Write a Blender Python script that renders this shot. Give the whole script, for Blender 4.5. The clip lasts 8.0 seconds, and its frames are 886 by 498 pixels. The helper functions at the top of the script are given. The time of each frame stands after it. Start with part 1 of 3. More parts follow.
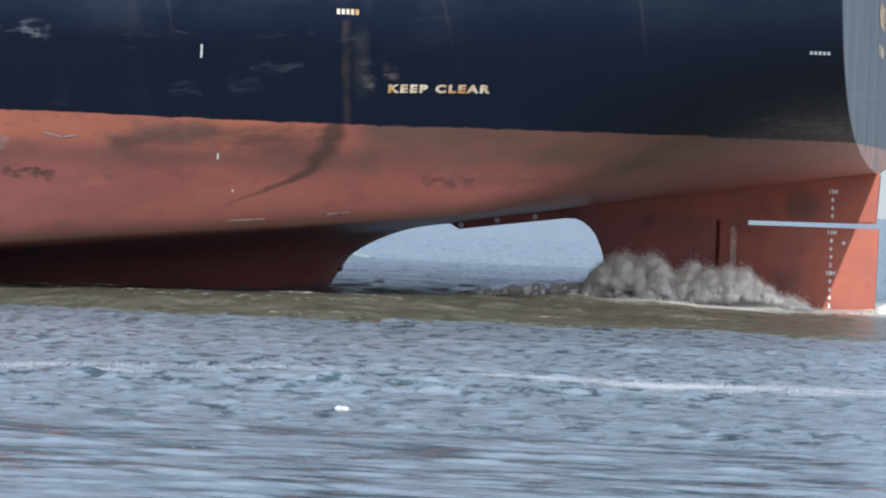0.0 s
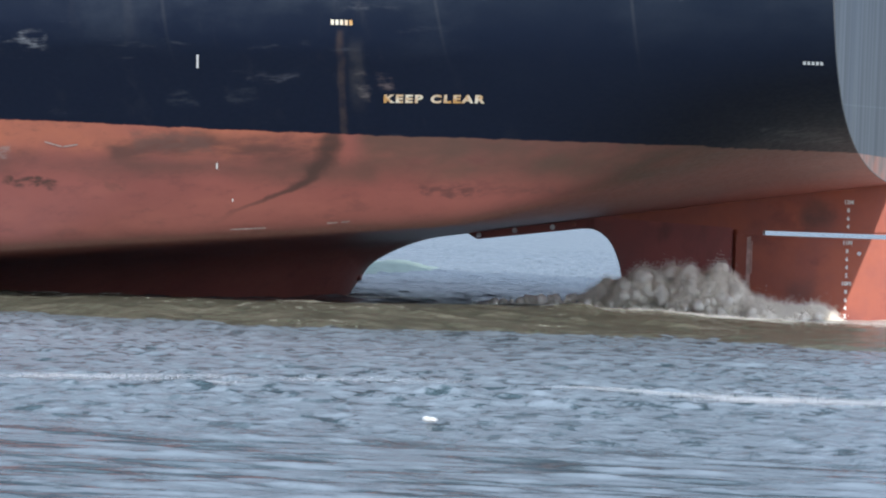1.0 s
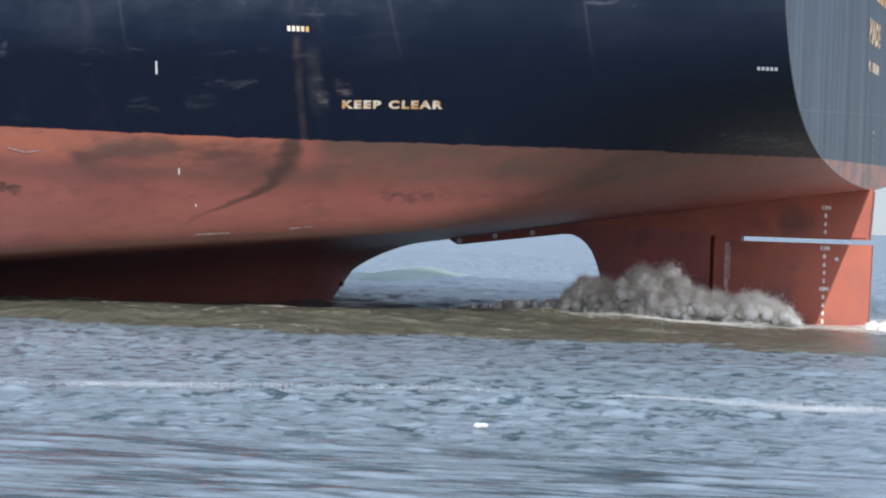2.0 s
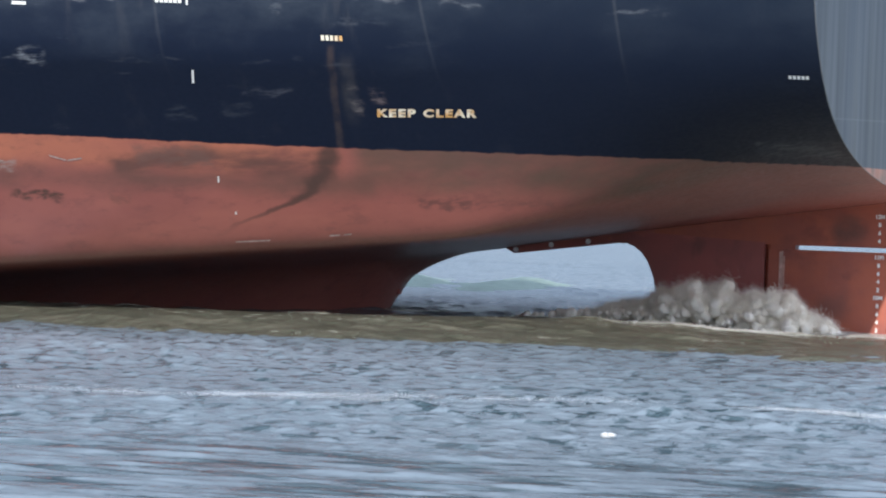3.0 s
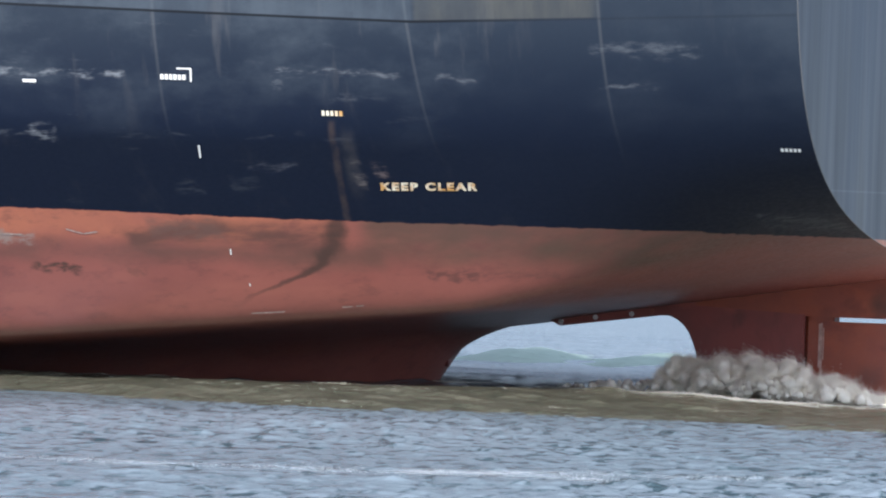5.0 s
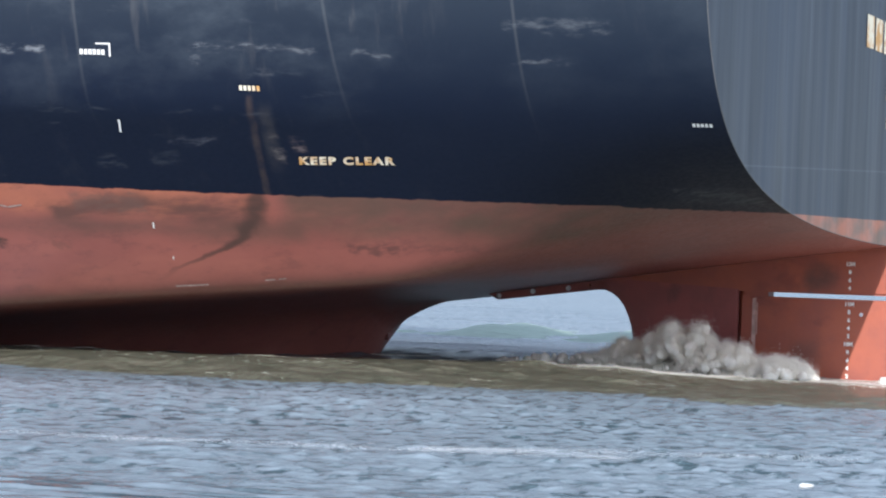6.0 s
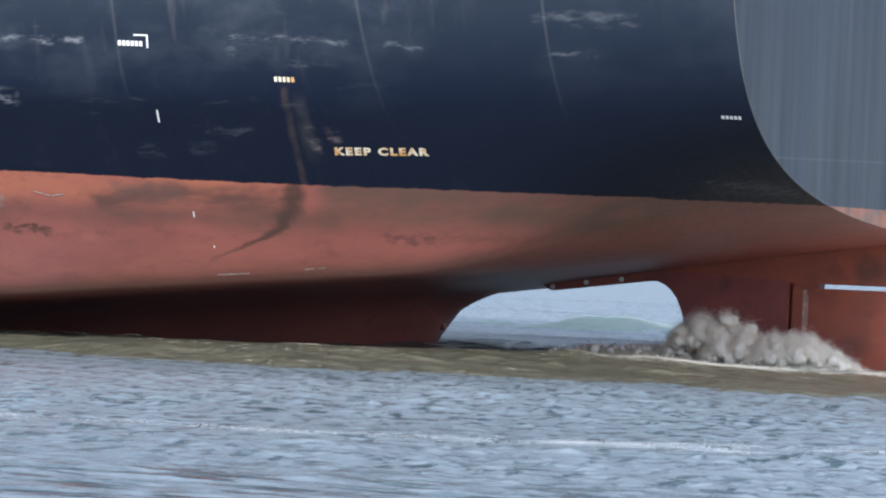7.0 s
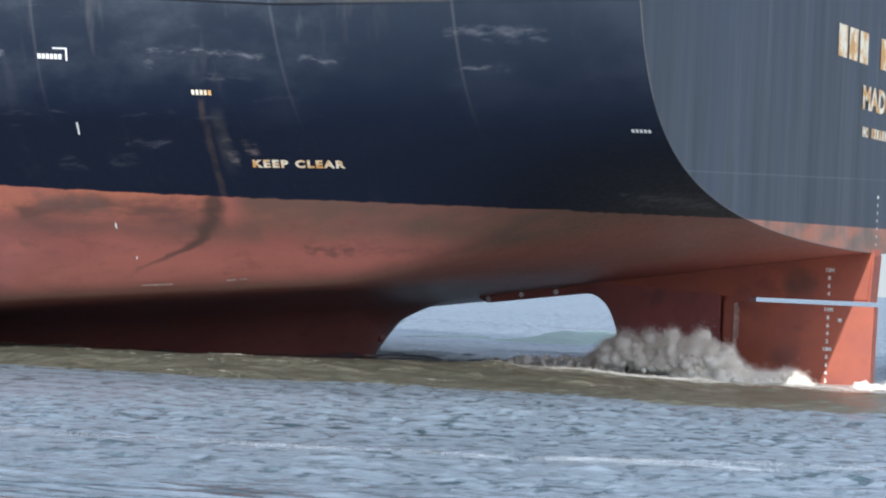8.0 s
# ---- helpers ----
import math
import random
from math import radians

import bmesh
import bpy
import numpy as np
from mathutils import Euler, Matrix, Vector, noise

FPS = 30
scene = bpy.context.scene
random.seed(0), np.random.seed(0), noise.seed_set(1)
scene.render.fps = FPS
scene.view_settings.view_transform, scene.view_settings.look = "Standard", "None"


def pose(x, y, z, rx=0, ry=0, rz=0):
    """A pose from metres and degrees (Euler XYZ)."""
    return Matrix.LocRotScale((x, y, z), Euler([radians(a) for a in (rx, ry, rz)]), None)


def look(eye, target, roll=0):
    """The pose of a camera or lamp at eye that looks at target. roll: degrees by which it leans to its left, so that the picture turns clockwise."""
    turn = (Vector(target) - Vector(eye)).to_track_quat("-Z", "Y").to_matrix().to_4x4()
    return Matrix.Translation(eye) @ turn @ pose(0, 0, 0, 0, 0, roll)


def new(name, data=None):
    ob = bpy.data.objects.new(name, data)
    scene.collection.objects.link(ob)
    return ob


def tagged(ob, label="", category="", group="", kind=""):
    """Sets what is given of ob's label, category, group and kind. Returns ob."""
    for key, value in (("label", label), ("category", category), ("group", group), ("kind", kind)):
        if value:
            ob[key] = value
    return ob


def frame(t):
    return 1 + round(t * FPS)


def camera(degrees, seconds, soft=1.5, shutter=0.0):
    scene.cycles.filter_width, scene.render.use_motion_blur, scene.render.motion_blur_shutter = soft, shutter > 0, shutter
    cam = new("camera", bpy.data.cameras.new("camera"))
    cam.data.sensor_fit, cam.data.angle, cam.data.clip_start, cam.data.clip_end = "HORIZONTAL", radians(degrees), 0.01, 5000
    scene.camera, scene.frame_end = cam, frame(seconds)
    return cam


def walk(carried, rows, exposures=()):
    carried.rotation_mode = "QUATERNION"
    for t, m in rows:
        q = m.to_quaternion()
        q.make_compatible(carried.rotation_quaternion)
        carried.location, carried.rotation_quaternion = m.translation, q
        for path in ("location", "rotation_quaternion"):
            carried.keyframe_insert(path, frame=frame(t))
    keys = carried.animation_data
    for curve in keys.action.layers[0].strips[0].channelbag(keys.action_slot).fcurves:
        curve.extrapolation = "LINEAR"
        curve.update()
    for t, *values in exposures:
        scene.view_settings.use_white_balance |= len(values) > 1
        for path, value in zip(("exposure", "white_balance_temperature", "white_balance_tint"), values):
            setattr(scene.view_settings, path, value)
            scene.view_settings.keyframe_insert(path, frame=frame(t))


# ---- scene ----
cam = camera(16.194, 8.0, soft=2.1)
EYE = (4.092, -77.319, 2.356)
# seconds, pan, tilt, lean of the hand-held camera on the shore
PAN = [
    (0, 10.147, -0.860, 1.988), (0.2, 10.590, -0.869, 1.940), (0.5, 10.759, -0.826, 1.868), (0.7, 10.686, -0.781, 1.939),
    (1, 11.821, -0.684, 2.046), (1.2, 12.368, -0.626, 2.045), (1.5, 12.590, -0.580, 2.043), (1.7, 12.599, -0.585, 2.026),
    (2.8, 14.527, -0.429, 2.132), (3, 15.208, -0.446, 2.123), (3.1, 15.753, -0.488, 2.133), (3.2, 16.372, -0.506, 2.143),
    (3.3, 17.195, -0.550, 2.153), (3.4, 17.863, -0.587, 2.163), (3.5, 18.063, -0.515, 2.174), (3.6, 18.134, -0.400, 2.163),
    (3.7, 18.299, -0.231, 2.152), (3.8, 18.305, -0.158, 2.141), (3.9, 18.348, -0.019, 2.130), (4, 18.400, 0.087, 2.119),
    (4.5, 19.066, 0.448, 2.151), (4.7, 19.044, 0.640, 2.118), (4.9, 18.901, 0.808, 2.085), (5, 18.792, 0.862, 2.068),
    (5.2, 18.553, 0.914, 2.094), (6.3, 19.698, 0.179, 2.434), (6.5, 20.547, 0.156, 2.501), (7, 21.329, 0.213, 2.480),
    (7.2, 21.199, 0.335, 2.448), (7.5, 20.740, 0.439, 2.401), (7.7, 20.935, 0.477, 2.492), (8, 21.507, 0.490, 2.628)]
walk(cam, [(t, pose(*EYE, 90 + tilt, 0, pan) @ pose(0, 0, 0, 0, 0, lean)) for t, pan, tilt, lean in PAN],
     exposures=[(0, 1.10, 6000, 14), (1.5, 1.12, 6000, 14), (3, 1.14, 6000, 14), (3.5, 1.28, 6000, 14), (4, 1.37, 6000, 14), (4.5, 1.37, 6000, 14), (5, 1.29, 6000, 14), (7, 1.29, 6000, 14), (8, 1.21, 6000, 14)])

# ---- daylight ----
SUN = Vector((0.149, -0.845, 0.430)).normalized()
sun_el, sun_rot = math.asin(SUN.z), math.atan2(SUN.x, SUN.y)
world = bpy.data.worlds.new("daylight")
scene.world = world
world.use_nodes = True
wn = world.node_tree
sky = wn.nodes.new("ShaderNodeTexSky")
sky.sky_type, sky.sun_disc, sky.sun_elevation, sky.sun_rotation = "NISHITA", False, sun_el, sun_rot
sky.air_density, sky.dust_density, sky.ozone_density = 0.8, 0.1, 2.0
wn.links.new(sky.outputs[0], wn.nodes["Background"].inputs[0])
wn.nodes["Background"].inputs[1].default_value = 0.013
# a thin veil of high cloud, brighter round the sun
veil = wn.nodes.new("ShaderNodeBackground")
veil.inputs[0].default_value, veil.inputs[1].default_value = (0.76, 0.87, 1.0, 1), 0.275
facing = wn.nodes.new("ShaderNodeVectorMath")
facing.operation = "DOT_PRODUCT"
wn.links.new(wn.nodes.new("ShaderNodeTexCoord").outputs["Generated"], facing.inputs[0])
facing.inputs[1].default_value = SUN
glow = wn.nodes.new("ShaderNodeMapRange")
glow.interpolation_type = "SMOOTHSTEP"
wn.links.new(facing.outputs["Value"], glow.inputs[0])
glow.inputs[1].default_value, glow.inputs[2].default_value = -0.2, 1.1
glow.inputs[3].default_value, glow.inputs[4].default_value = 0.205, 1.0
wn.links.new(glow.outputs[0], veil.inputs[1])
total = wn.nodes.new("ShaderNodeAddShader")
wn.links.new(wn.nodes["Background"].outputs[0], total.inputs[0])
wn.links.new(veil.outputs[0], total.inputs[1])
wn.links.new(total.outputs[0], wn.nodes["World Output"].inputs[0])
lamp = bpy.data.lights.new("sun", "SUN")
lamp.energy, lamp.angle, lamp.color = 2.35, radians(0.6), (1.0, 0.95, 0.86)
sun = new("sun", lamp)
sun.matrix_world = look(SUN * 100, (0, 0, 0))


# ---- node helpers ----
class Nodes:
    """A small shorthand for building a node material."""

    def __init__(self, name):
        self.mat = bpy.data.materials.new(name)
        self.mat.use_nodes = True
        self.t = self.mat.node_tree
        self.p = self.t.nodes["Principled BSDF"]
        self.co = self.t.nodes.new("ShaderNodeTexCoord").outputs["Object"]
        sep = self.t.nodes.new("ShaderNodeSeparateXYZ")
        self.t.links.new(self.co, sep.inputs[0])
        self.x, self.y, self.z = sep.outputs

    def put(self, socket, v):
        if isinstance(v, bpy.types.NodeSocket):
            self.t.links.new(v, socket)
        elif isinstance(v, tuple) and len(v) == 3 and socket.type == "RGBA":
            socket.default_value = (*v, 1)
        else:
            socket.default_value = v

    def m(self, op, a, b=0.0, clamp=False):
        n = self.t.nodes.new("ShaderNodeMath")
        n.operation, n.use_clamp = op, clamp
        self.put(n.inputs[0], a)
        self.put(n.inputs[1], b)
        return n.outputs[0]

    def ramp(self, v, a, b, lo=0.0, hi=1.0):
        n = self.t.nodes.new("ShaderNodeMapRange")
        n.interpolation_type = "SMOOTHSTEP"
        for i, q in enumerate((v, a, b, lo, hi)):
            self.put(n.inputs[i], q)
        return n.outputs[0]

    def noise(self, scale, detail=4.0, stretch=(1, 1, 1), rough=0.55, shift=(0, 0, 0)):
        g = self.t.nodes.new("ShaderNodeMapping")
        g.inputs["Scale"].default_value = stretch
        g.inputs["Location"].default_value = shift
        self.t.links.new(self.co, g.inputs["Vector"])
        n = self.t.nodes.new("ShaderNodeTexNoise")
        n.inputs["Scale"].default_value, n.inputs["Detail"].default_value, n.inputs["Roughness"].default_value = scale, detail, rough
        self.t.links.new(g.outputs[0], n.inputs["Vector"])
        return n.outputs[0]

    def mix(self, f, a, b):
        n = self.t.nodes.new("ShaderNodeMix")
        n.data_type = "RGBA"
        self.put(n.inputs[0], f)
        self.put(n.inputs[6], a)
        self.put(n.inputs[7], b)
        return n.outputs[2]

    def bump(self, h, strength, distance, below=None):
        n = self.t.nodes.new("ShaderNodeBump")
        n.inputs["Strength"].default_value, n.inputs["Distance"].default_value = strength, distance
        self.t.links.new(h, n.inputs["Height"])
        if below is not None:
            self.t.links.new(below, n.inputs["Normal"])
        return n.outputs[0]

    def done(self, colour, rough, bump=None, spec=0.5, metal=0.0, ior=None):
        self.put(self.p.inputs["Base Color"], colour)
        self.put(self.p.inputs["Roughness"], rough)
        self.p.inputs["Specular IOR Level"].default_value = spec
        self.p.inputs["Metallic"].default_value = metal
        if ior:
            self.p.inputs["IOR"].default_value = ior
        if bump is not None:
            self.t.links.new(bump, self.p.inputs["Normal"])
        return self.mat


def box_mask(k, x0, x1, z0, z1, soft=0.15, wob=0.3, scale=1.5, slant=0.0):
    """A soft-edged, ragged patch of the plating between x0..x1 and z0..z1."""
    w = k.m("MULTIPLY", k.m("SUBTRACT", k.noise(scale, 5.0), 0.5), wob * 2)
    x = k.m("ADD", k.x, w)
    z = k.m("ADD", k.m("ADD", k.z, w), k.m("MULTIPLY", k.x, slant))
    a = k.m("MULTIPLY", k.ramp(x, x0 - soft, x0 + soft), k.ramp(x, x1 + soft, x1 - soft))
    b = k.m("MULTIPLY", k.ramp(z, z0 - soft, z0 + soft), k.ramp(z, z1 + soft, z1 - soft))
    return k.m("MULTIPLY", a, b)


def hull_paint():
    k = Nodes("hull_paint")
    big, fine = k.noise(0.5, 5.0), k.noise(9.0, 4.0)
    # red antifouling below the boot line
    red = k.mix(k.ramp(big, 0.35, 0.7), (0.330, 0.103, 0.078), (0.275, 0.085, 0.067))
    red = k.mix(k.ramp(k.noise(1.2, 6.0, (0.35, 1, 1.6)), 0.5, 0.72, 0.0, 0.5), red, (0.37, 0.120, 0.085))
    red = k.mix(k.m("MULTIPLY", box_mask(k, -30, -8.6, 3.3, 4.2, 0.25, 0.35, 0.9), k.ramp(big, 0.25, 0.6, 0.2, 0.95)), red, (0.50, 0.165, 0.090))
    grime = k.m("MULTIPLY", box_mask(k, -8.2, 3.0, 3.05, 4.2, 0.3, 0.3, 0.8), k.m("MULTIPLY", k.ramp(k.m("ABSOLUTE", k.y), 12.5, 15.5), k.ramp(k.noise(1.4, 6.0, (0.5, 1, 1.2)), 0.25, 0.7, 0.5, 0.95)))
    red = k.mix(grime, red, (0.125, 0.072, 0.050))
    smear = k.m("MULTIPLY", box_mask(k, -13.0, -8.6, 3.15, 3.65, 0.2, 0.35, 0.9), k.ramp(k.noise(1.5, 6.0, (0.3, 1, 1.4)), 0.35, 0.62, 0.1, 0.85))
    red = k.mix(smear, red, (0.10, 0.05, 0.04))
    red = k.mix(k.ramp(k.noise(2.6, 7.0, (0.6, 1, 1.0), 0.7), 0.50, 0.70, 0.0, 0.5), red, (0.17, 0.06, 0.05))
    red = k.mix(k.m("MULTIPLY", box_mask(k, -30, -8.0, 2.85, 3.2, 0.2, 0.3, 0.7), k.ramp(k.noise(0.8, 5.0, (0.4, 1, 1)), 0.32, 0.60, 0.25, 0.8)), red, (0.15, 0.070, 0.052))
    bend = k.m("ADD", k.ramp(k.z, 3.9, 2.6, 0.0, -0.75), k.m("ADD", k.ramp(k.z, 3.0, 2.2, 0.0, -1.2), k.ramp(k.z, 2.5, 1.9, 0.0, -0.8)))
    mid = k.m("ADD", bend, -8.60)
    away = k.m("ABSOLUTE", k.m("SUBTRACT", k.m("ADD", k.x, k.m("MULTIPLY", k.m("SUBTRACT", k.noise(2.0, 5.0), 0.5), 0.45)), mid))
    trail = k.m("MULTIPLY", k.m("SUBTRACT", 1.0, k.ramp(away, 0.03, k.ramp(k.z, 2.5, 3.2, 0.16, 0.34))), k.m("MULTIPLY", k.ramp(k.z, 1.85, 2.7, 0.0, 0.8), k.ramp(k.z, 4.3, 3.7, 0.5, 1.0)))
    red = k.mix(trail, red, (0.06, 0.035, 0.028))
    for x0, x1, z0, z1, a, tone in ((-7.2, -6.2, 2.68, 2.86, 0.6, (0.08, 0.04, 0.035)), (-6.2, -4.6, 2.78, 2.88, 0.4, (0.10, 0.05, 0.04)),
                                    (-15.2, -14.3, 2.62, 2.72, 0.8, (0.09, 0.045, 0.03)), (-13.3, -12.9, 2.6, 2.7, 0.5, (0.12, 0.06, 0.04)),
                                    (-17.2, -14.9, 3.14, 3.34, 0.8, (0.33, 0.26, 0.22)), (-15.1, -14.2, 2.60, 2.70, 0.9, (0.07, 0.035, 0.025)), (-12.5, -11.0, 3.35, 3.72, 0.5, (0.16, 0.09, 0.07))):
        patch = k.m("MULTIPLY", box_mask(k, x0, x1, z0, z1, 0.07, 0.22, 3.5), k.ramp(k.noise(7.0, 4.0, (0.5, 1, 1)), 0.35, 0.55, 0.1, a))
        red = k.mix(patch, red, tone)
    # black topsides, chalky higher up
    black = k.mix(k.ramp(k.z, 5.0, 8.5), (0.0045, 0.0085, 0.022), (0.016, 0.024, 0.036))
    cloud = k.ramp(k.noise(0.6, 6.0, (0.6, 1, 1), 0.65), 0.46, 0.75, 0.0, 0.45)
    black = k.mix(k.m("MULTIPLY", k.m("MULTIPLY", cloud, k.ramp(k.x, -3.5, -8.0, 0.4, 1.0)), k.ramp(k.z, 4.2, 7.5)), black, (0.07, 0.085, 0.10))
    scuff = k.m("MULTIPLY", k.ramp(k.noise(1.1, 7.0, (0.5, 1, 3.0), 0.7), 0.60, 0.74), k.ramp(k.x, -3.0, -12.0, 0.0, 0.2))
    black = k.mix(scuff, black, (0.20, 0.21, 0.22))
    runs = k.m("MULTIPLY", k.ramp(k.noise(1.0, 4.0, (2.2, 1, 0.08), 0.6), 0.58, 0.72), k.m("MULTIPLY", k.ramp(k.z, 5.5, 7.8, 0.03, 0.2), k.ramp(k.x, -3.5, -6.0, 0.15, 1.0)))
    black = k.mix(runs, black, (0.16, 0.15, 0.14))
    rust = k.m("MULTIPLY", k.ramp(k.m("ABSOLUTE", k.m("ADD", k.x, k.m("ADD", k.m("MULTIPLY", k.z, -0.18), k.m("ADD", 9.02, k.m("MULTIPLY", k.noise(1.5, 3.0), 0.12))))), 0.11, 0.01), k.ramp(k.z, 5.75, 5.6))
    black = k.mix(k.m("MULTIPLY", rust, k.ramp(k.noise(3.0, 5.0, (1, 1, 0.25)), 0.3, 0.65, 0.1, 0.5)), black, (0.085, 0.058, 0.046))
    pale = k.m("MULTIPLY", k.ramp(k.m("ABSOLUTE", k.m("ADD", k.x, k.m("ADD", k.m("MULTIPLY", k.z, -0.16), 8.70))), 0.22, 0.04), k.m("MULTIPLY", k.ramp(k.z, 5.7, 5.2), k.ramp(k.z, 4.1, 4.7)))
    black = k.mix(k.m("MULTIPLY", pale, k.ramp(k.noise(4.0, 5.0, (1, 1, 0.2)), 0.3, 0.65, 0.1, 0.35)), black, (0.075, 0.068, 0.064))
    # grey patch at x -0.6..0.9, z 4.0..4.25: sheen by the transom, painted in
    for x0, x1, z0, z1, a, tone in ((-7.95, -7.75, 4.45, 4.95, 0.5, (0.35, 0.29, 0.25)), (-7.55, -7.25, 4.68, 4.95, 0.6, (0.34, 0.25, 0.22)),
                                    (-14.0, -13.5, 5.15, 5.45, 0.8, (0.28, 0.29, 0.30)), (-16.4, -13.6, 5.27, 5.33, 0.8, (0.26, 0.27, 0.28)),
                                    (-16.2, -15.0, 4.78, 5.0, 0.9, (0.36, 0.37, 0.38)), (-11.6, -11.0, 4.25, 4.45, 0.35, (0.12, 0.13, 0.14)), (-10.5, -9.9, 4.3, 4.6, 0.25, (0.12, 0.13, 0.14)),
                                    (-14.6, -12.0, 6.40, 6.50, 1.0, (0.28, 0.29, 0.30)), (-9.1, -8.9, 6.2, 6.6, 0.5, (0.22, 0.23, 0.24)), (-8.0, -7.5, 6.1, 6.2, 0.5, (0.2, 0.21, 0.22)),
                                    (-9.0, -6.6, 6.56, 6.64, 0.7, (0.28, 0.29, 0.30)),
                                    (-5.9, -5.1, 6.52, 6.58, 0.6, (0.26, 0.27, 0.28)), (-2.8, -1.7, 6.44, 6.49, 0.7, (0.26, 0.27, 0.28)),
                                    (-2.9, -0.8, 7.05, 7.3, 0.55, (0.15, 0.16, 0.17)), (-0.6, 0.9, 4.0, 4.25, 0.8, (0.16, 0.16, 0.16)), (-10.0, -9.0, 4.75, 4.85, 0.5, (0.2, 0.2, 0.22))):
        patch = k.m("MULTIPLY", box_mask(k, x0, x1, z0, z1, 0.06, 0.18, 2.5), k.ramp(k.noise(6.0, 6.0, (0.35, 1, 1.5), 0.65), 0.42, 0.68, 0.0, 0.6 * a))
        black = k.mix(patch, black, tone)
    for x0, slope in ((-6.4, 0.10), (-2.7, 0.04), (-11.3, 0.02), (-15.0, 0.02)):
        seam = k.m("ABSOLUTE", k.m("ADD", k.m("SUBTRACT", k.x, x0), k.m("MULTIPLY", k.m("SUBTRACT", k.z, 7.6), slope)))
        black = k.mix(k.m("MULTIPLY", k.ramp(seam, 0.05, 0.005), k.ramp(k.z, 4.6, 7.6, 0.0, 0.14)), black, (0.20, 0.20, 0.19))
    # the plate lap high on the side: its overlap shadow painted dark, chalky plating above it
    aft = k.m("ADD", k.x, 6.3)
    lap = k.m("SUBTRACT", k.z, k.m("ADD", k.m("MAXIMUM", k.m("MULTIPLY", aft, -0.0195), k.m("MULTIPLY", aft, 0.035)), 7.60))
    fore = k.ramp(k.x, -6.25, -6.35, 0.0, 1.0)
    chalk = k.m("MULTIPLY", k.ramp(lap, -0.01, 0.05), k.ramp(k.noise(1.4, 5.0, (1.5, 1, 0.2)), 0.3, 0.7, 0.25, 0.55))
    black = k.mix(k.m("MULTIPLY", chalk, fore), black, (0.07, 0.085, 0.10))
    black = k.mix(k.m("MULTIPLY", chalk, k.m("MULTIPLY", k.ramp(k.x, -6.3, -6.2), k.ramp(k.x, -2.6, -3.0, 0.0, 0.9))), black, (0.10, 0.095, 0.075))
    # shadow line under the overlapping plate, put into the colour
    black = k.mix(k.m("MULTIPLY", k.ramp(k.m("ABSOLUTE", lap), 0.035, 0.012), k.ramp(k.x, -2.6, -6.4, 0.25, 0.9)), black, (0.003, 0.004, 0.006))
    line = k.m("ADD", k.m("MULTIPLY", k.y, 0.0137), 4.05)
    line = k.m("ADD", line, k.m("MULTIPLY", k.m("SUBTRACT", k.noise(3.0, 6.0), 0.5), 0.10))
    line = k.m("ADD", line, k.ramp(k.x, -9.0, -15.0, 0.0, 0.07))
    above = k.ramp(k.m("SUBTRACT", k.z, line), -0.015, 0.015)
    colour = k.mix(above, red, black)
    rough = k.mix(above, k.ramp(fine, 0.2, 0.8, 0.36, 0.5), k.ramp(fine, 0.2, 0.8, 0.42, 0.58))
    plates = k.bump(k.noise(0.8, 2.0, (1, 1, 0.6)), 0.25, 0.05)
    bump = k.bump(k.noise(24.0, 3.0), 0.04, 0.01, plates)
    k.put(k.p.inputs["Specular IOR Level"], k.ramp(above, 0.0, 1.0, 0.5, 0.23))
    wet = k.ramp(k.m("ADD", k.z, k.m("MULTIPLY", k.noise(1.5, 5.0), 0.5)), 3.3, 2.2)
    k.put(k.p.inputs["Coat Weight"], k.m("MULTIPLY", wet, 0.75))
    k.p.inputs["Coat Roughness"].default_value, k.p.inputs["Coat IOR"].default_value = 0.27, 1.5
    mat = k.done(colour, rough, bump, 0.36)
    return mat


def transom_paint():
    k = Nodes("transom_paint")
    streak = k.noise(1.0, 6.0, (1.0, 1.1, 0.06), 0.65)
    col = k.mix(k.ramp(streak, 0.35, 0.7), (0.007, 0.013, 0.028), (0.027, 0.041, 0.066))
    col = k.mix(k.ramp(k.noise(0.45, 5.0, (1, 1.3, 0.25)), 0.42, 0.62, 0.0, 0.8), col, (0.008, 0.013, 0.022))
    col = k.mix(k.ramp(k.noise(2.6, 5.0, (1.0, 1.0, 0.05), 0.6), 0.54, 0.72, 0.0, 0.4), col, (0.070, 0.092, 0.125))
    col = k.mix(k.m("MULTIPLY", k.ramp(k.noise(1.7, 5.0, (1, 1.3, 0.10), 0.6), 0.6, 0.72, 0.0, 0.6), k.ramp(k.y, -7.0, -3.0)), col, (0.09, 0.07, 0.055))
    level = k.m("ADD", k.m("MULTIPLY", k.y, 0.034), 5.28)
    col = k.mix(k.ramp(k.m("ABSOLUTE", k.m("SUBTRACT", k.z, level)), 0.025, 0.008, 0.0, 0.3), col, (0.16, 0.18, 0.19))
    red = k.mix(k.ramp(k.noise(1.0, 6.0, (1, 0.6, 1.5)), 0.35, 0.65), (0.42, 0.14, 0.07), (0.16, 0.10, 0.065))
    line = k.m("ADD", k.m("MULTIPLY", k.y, 0.0137), 4.05)
    col = k.mix(k.ramp(k.m("SUBTRACT", k.z, line), 0.012, -0.012), col, red)
    return k.done(col, k.ramp(streak, 0.3, 0.7, 0.30, 0.42), k.bump(k.noise(0.9, 3.0), 0.06, 0.02), 0.36)


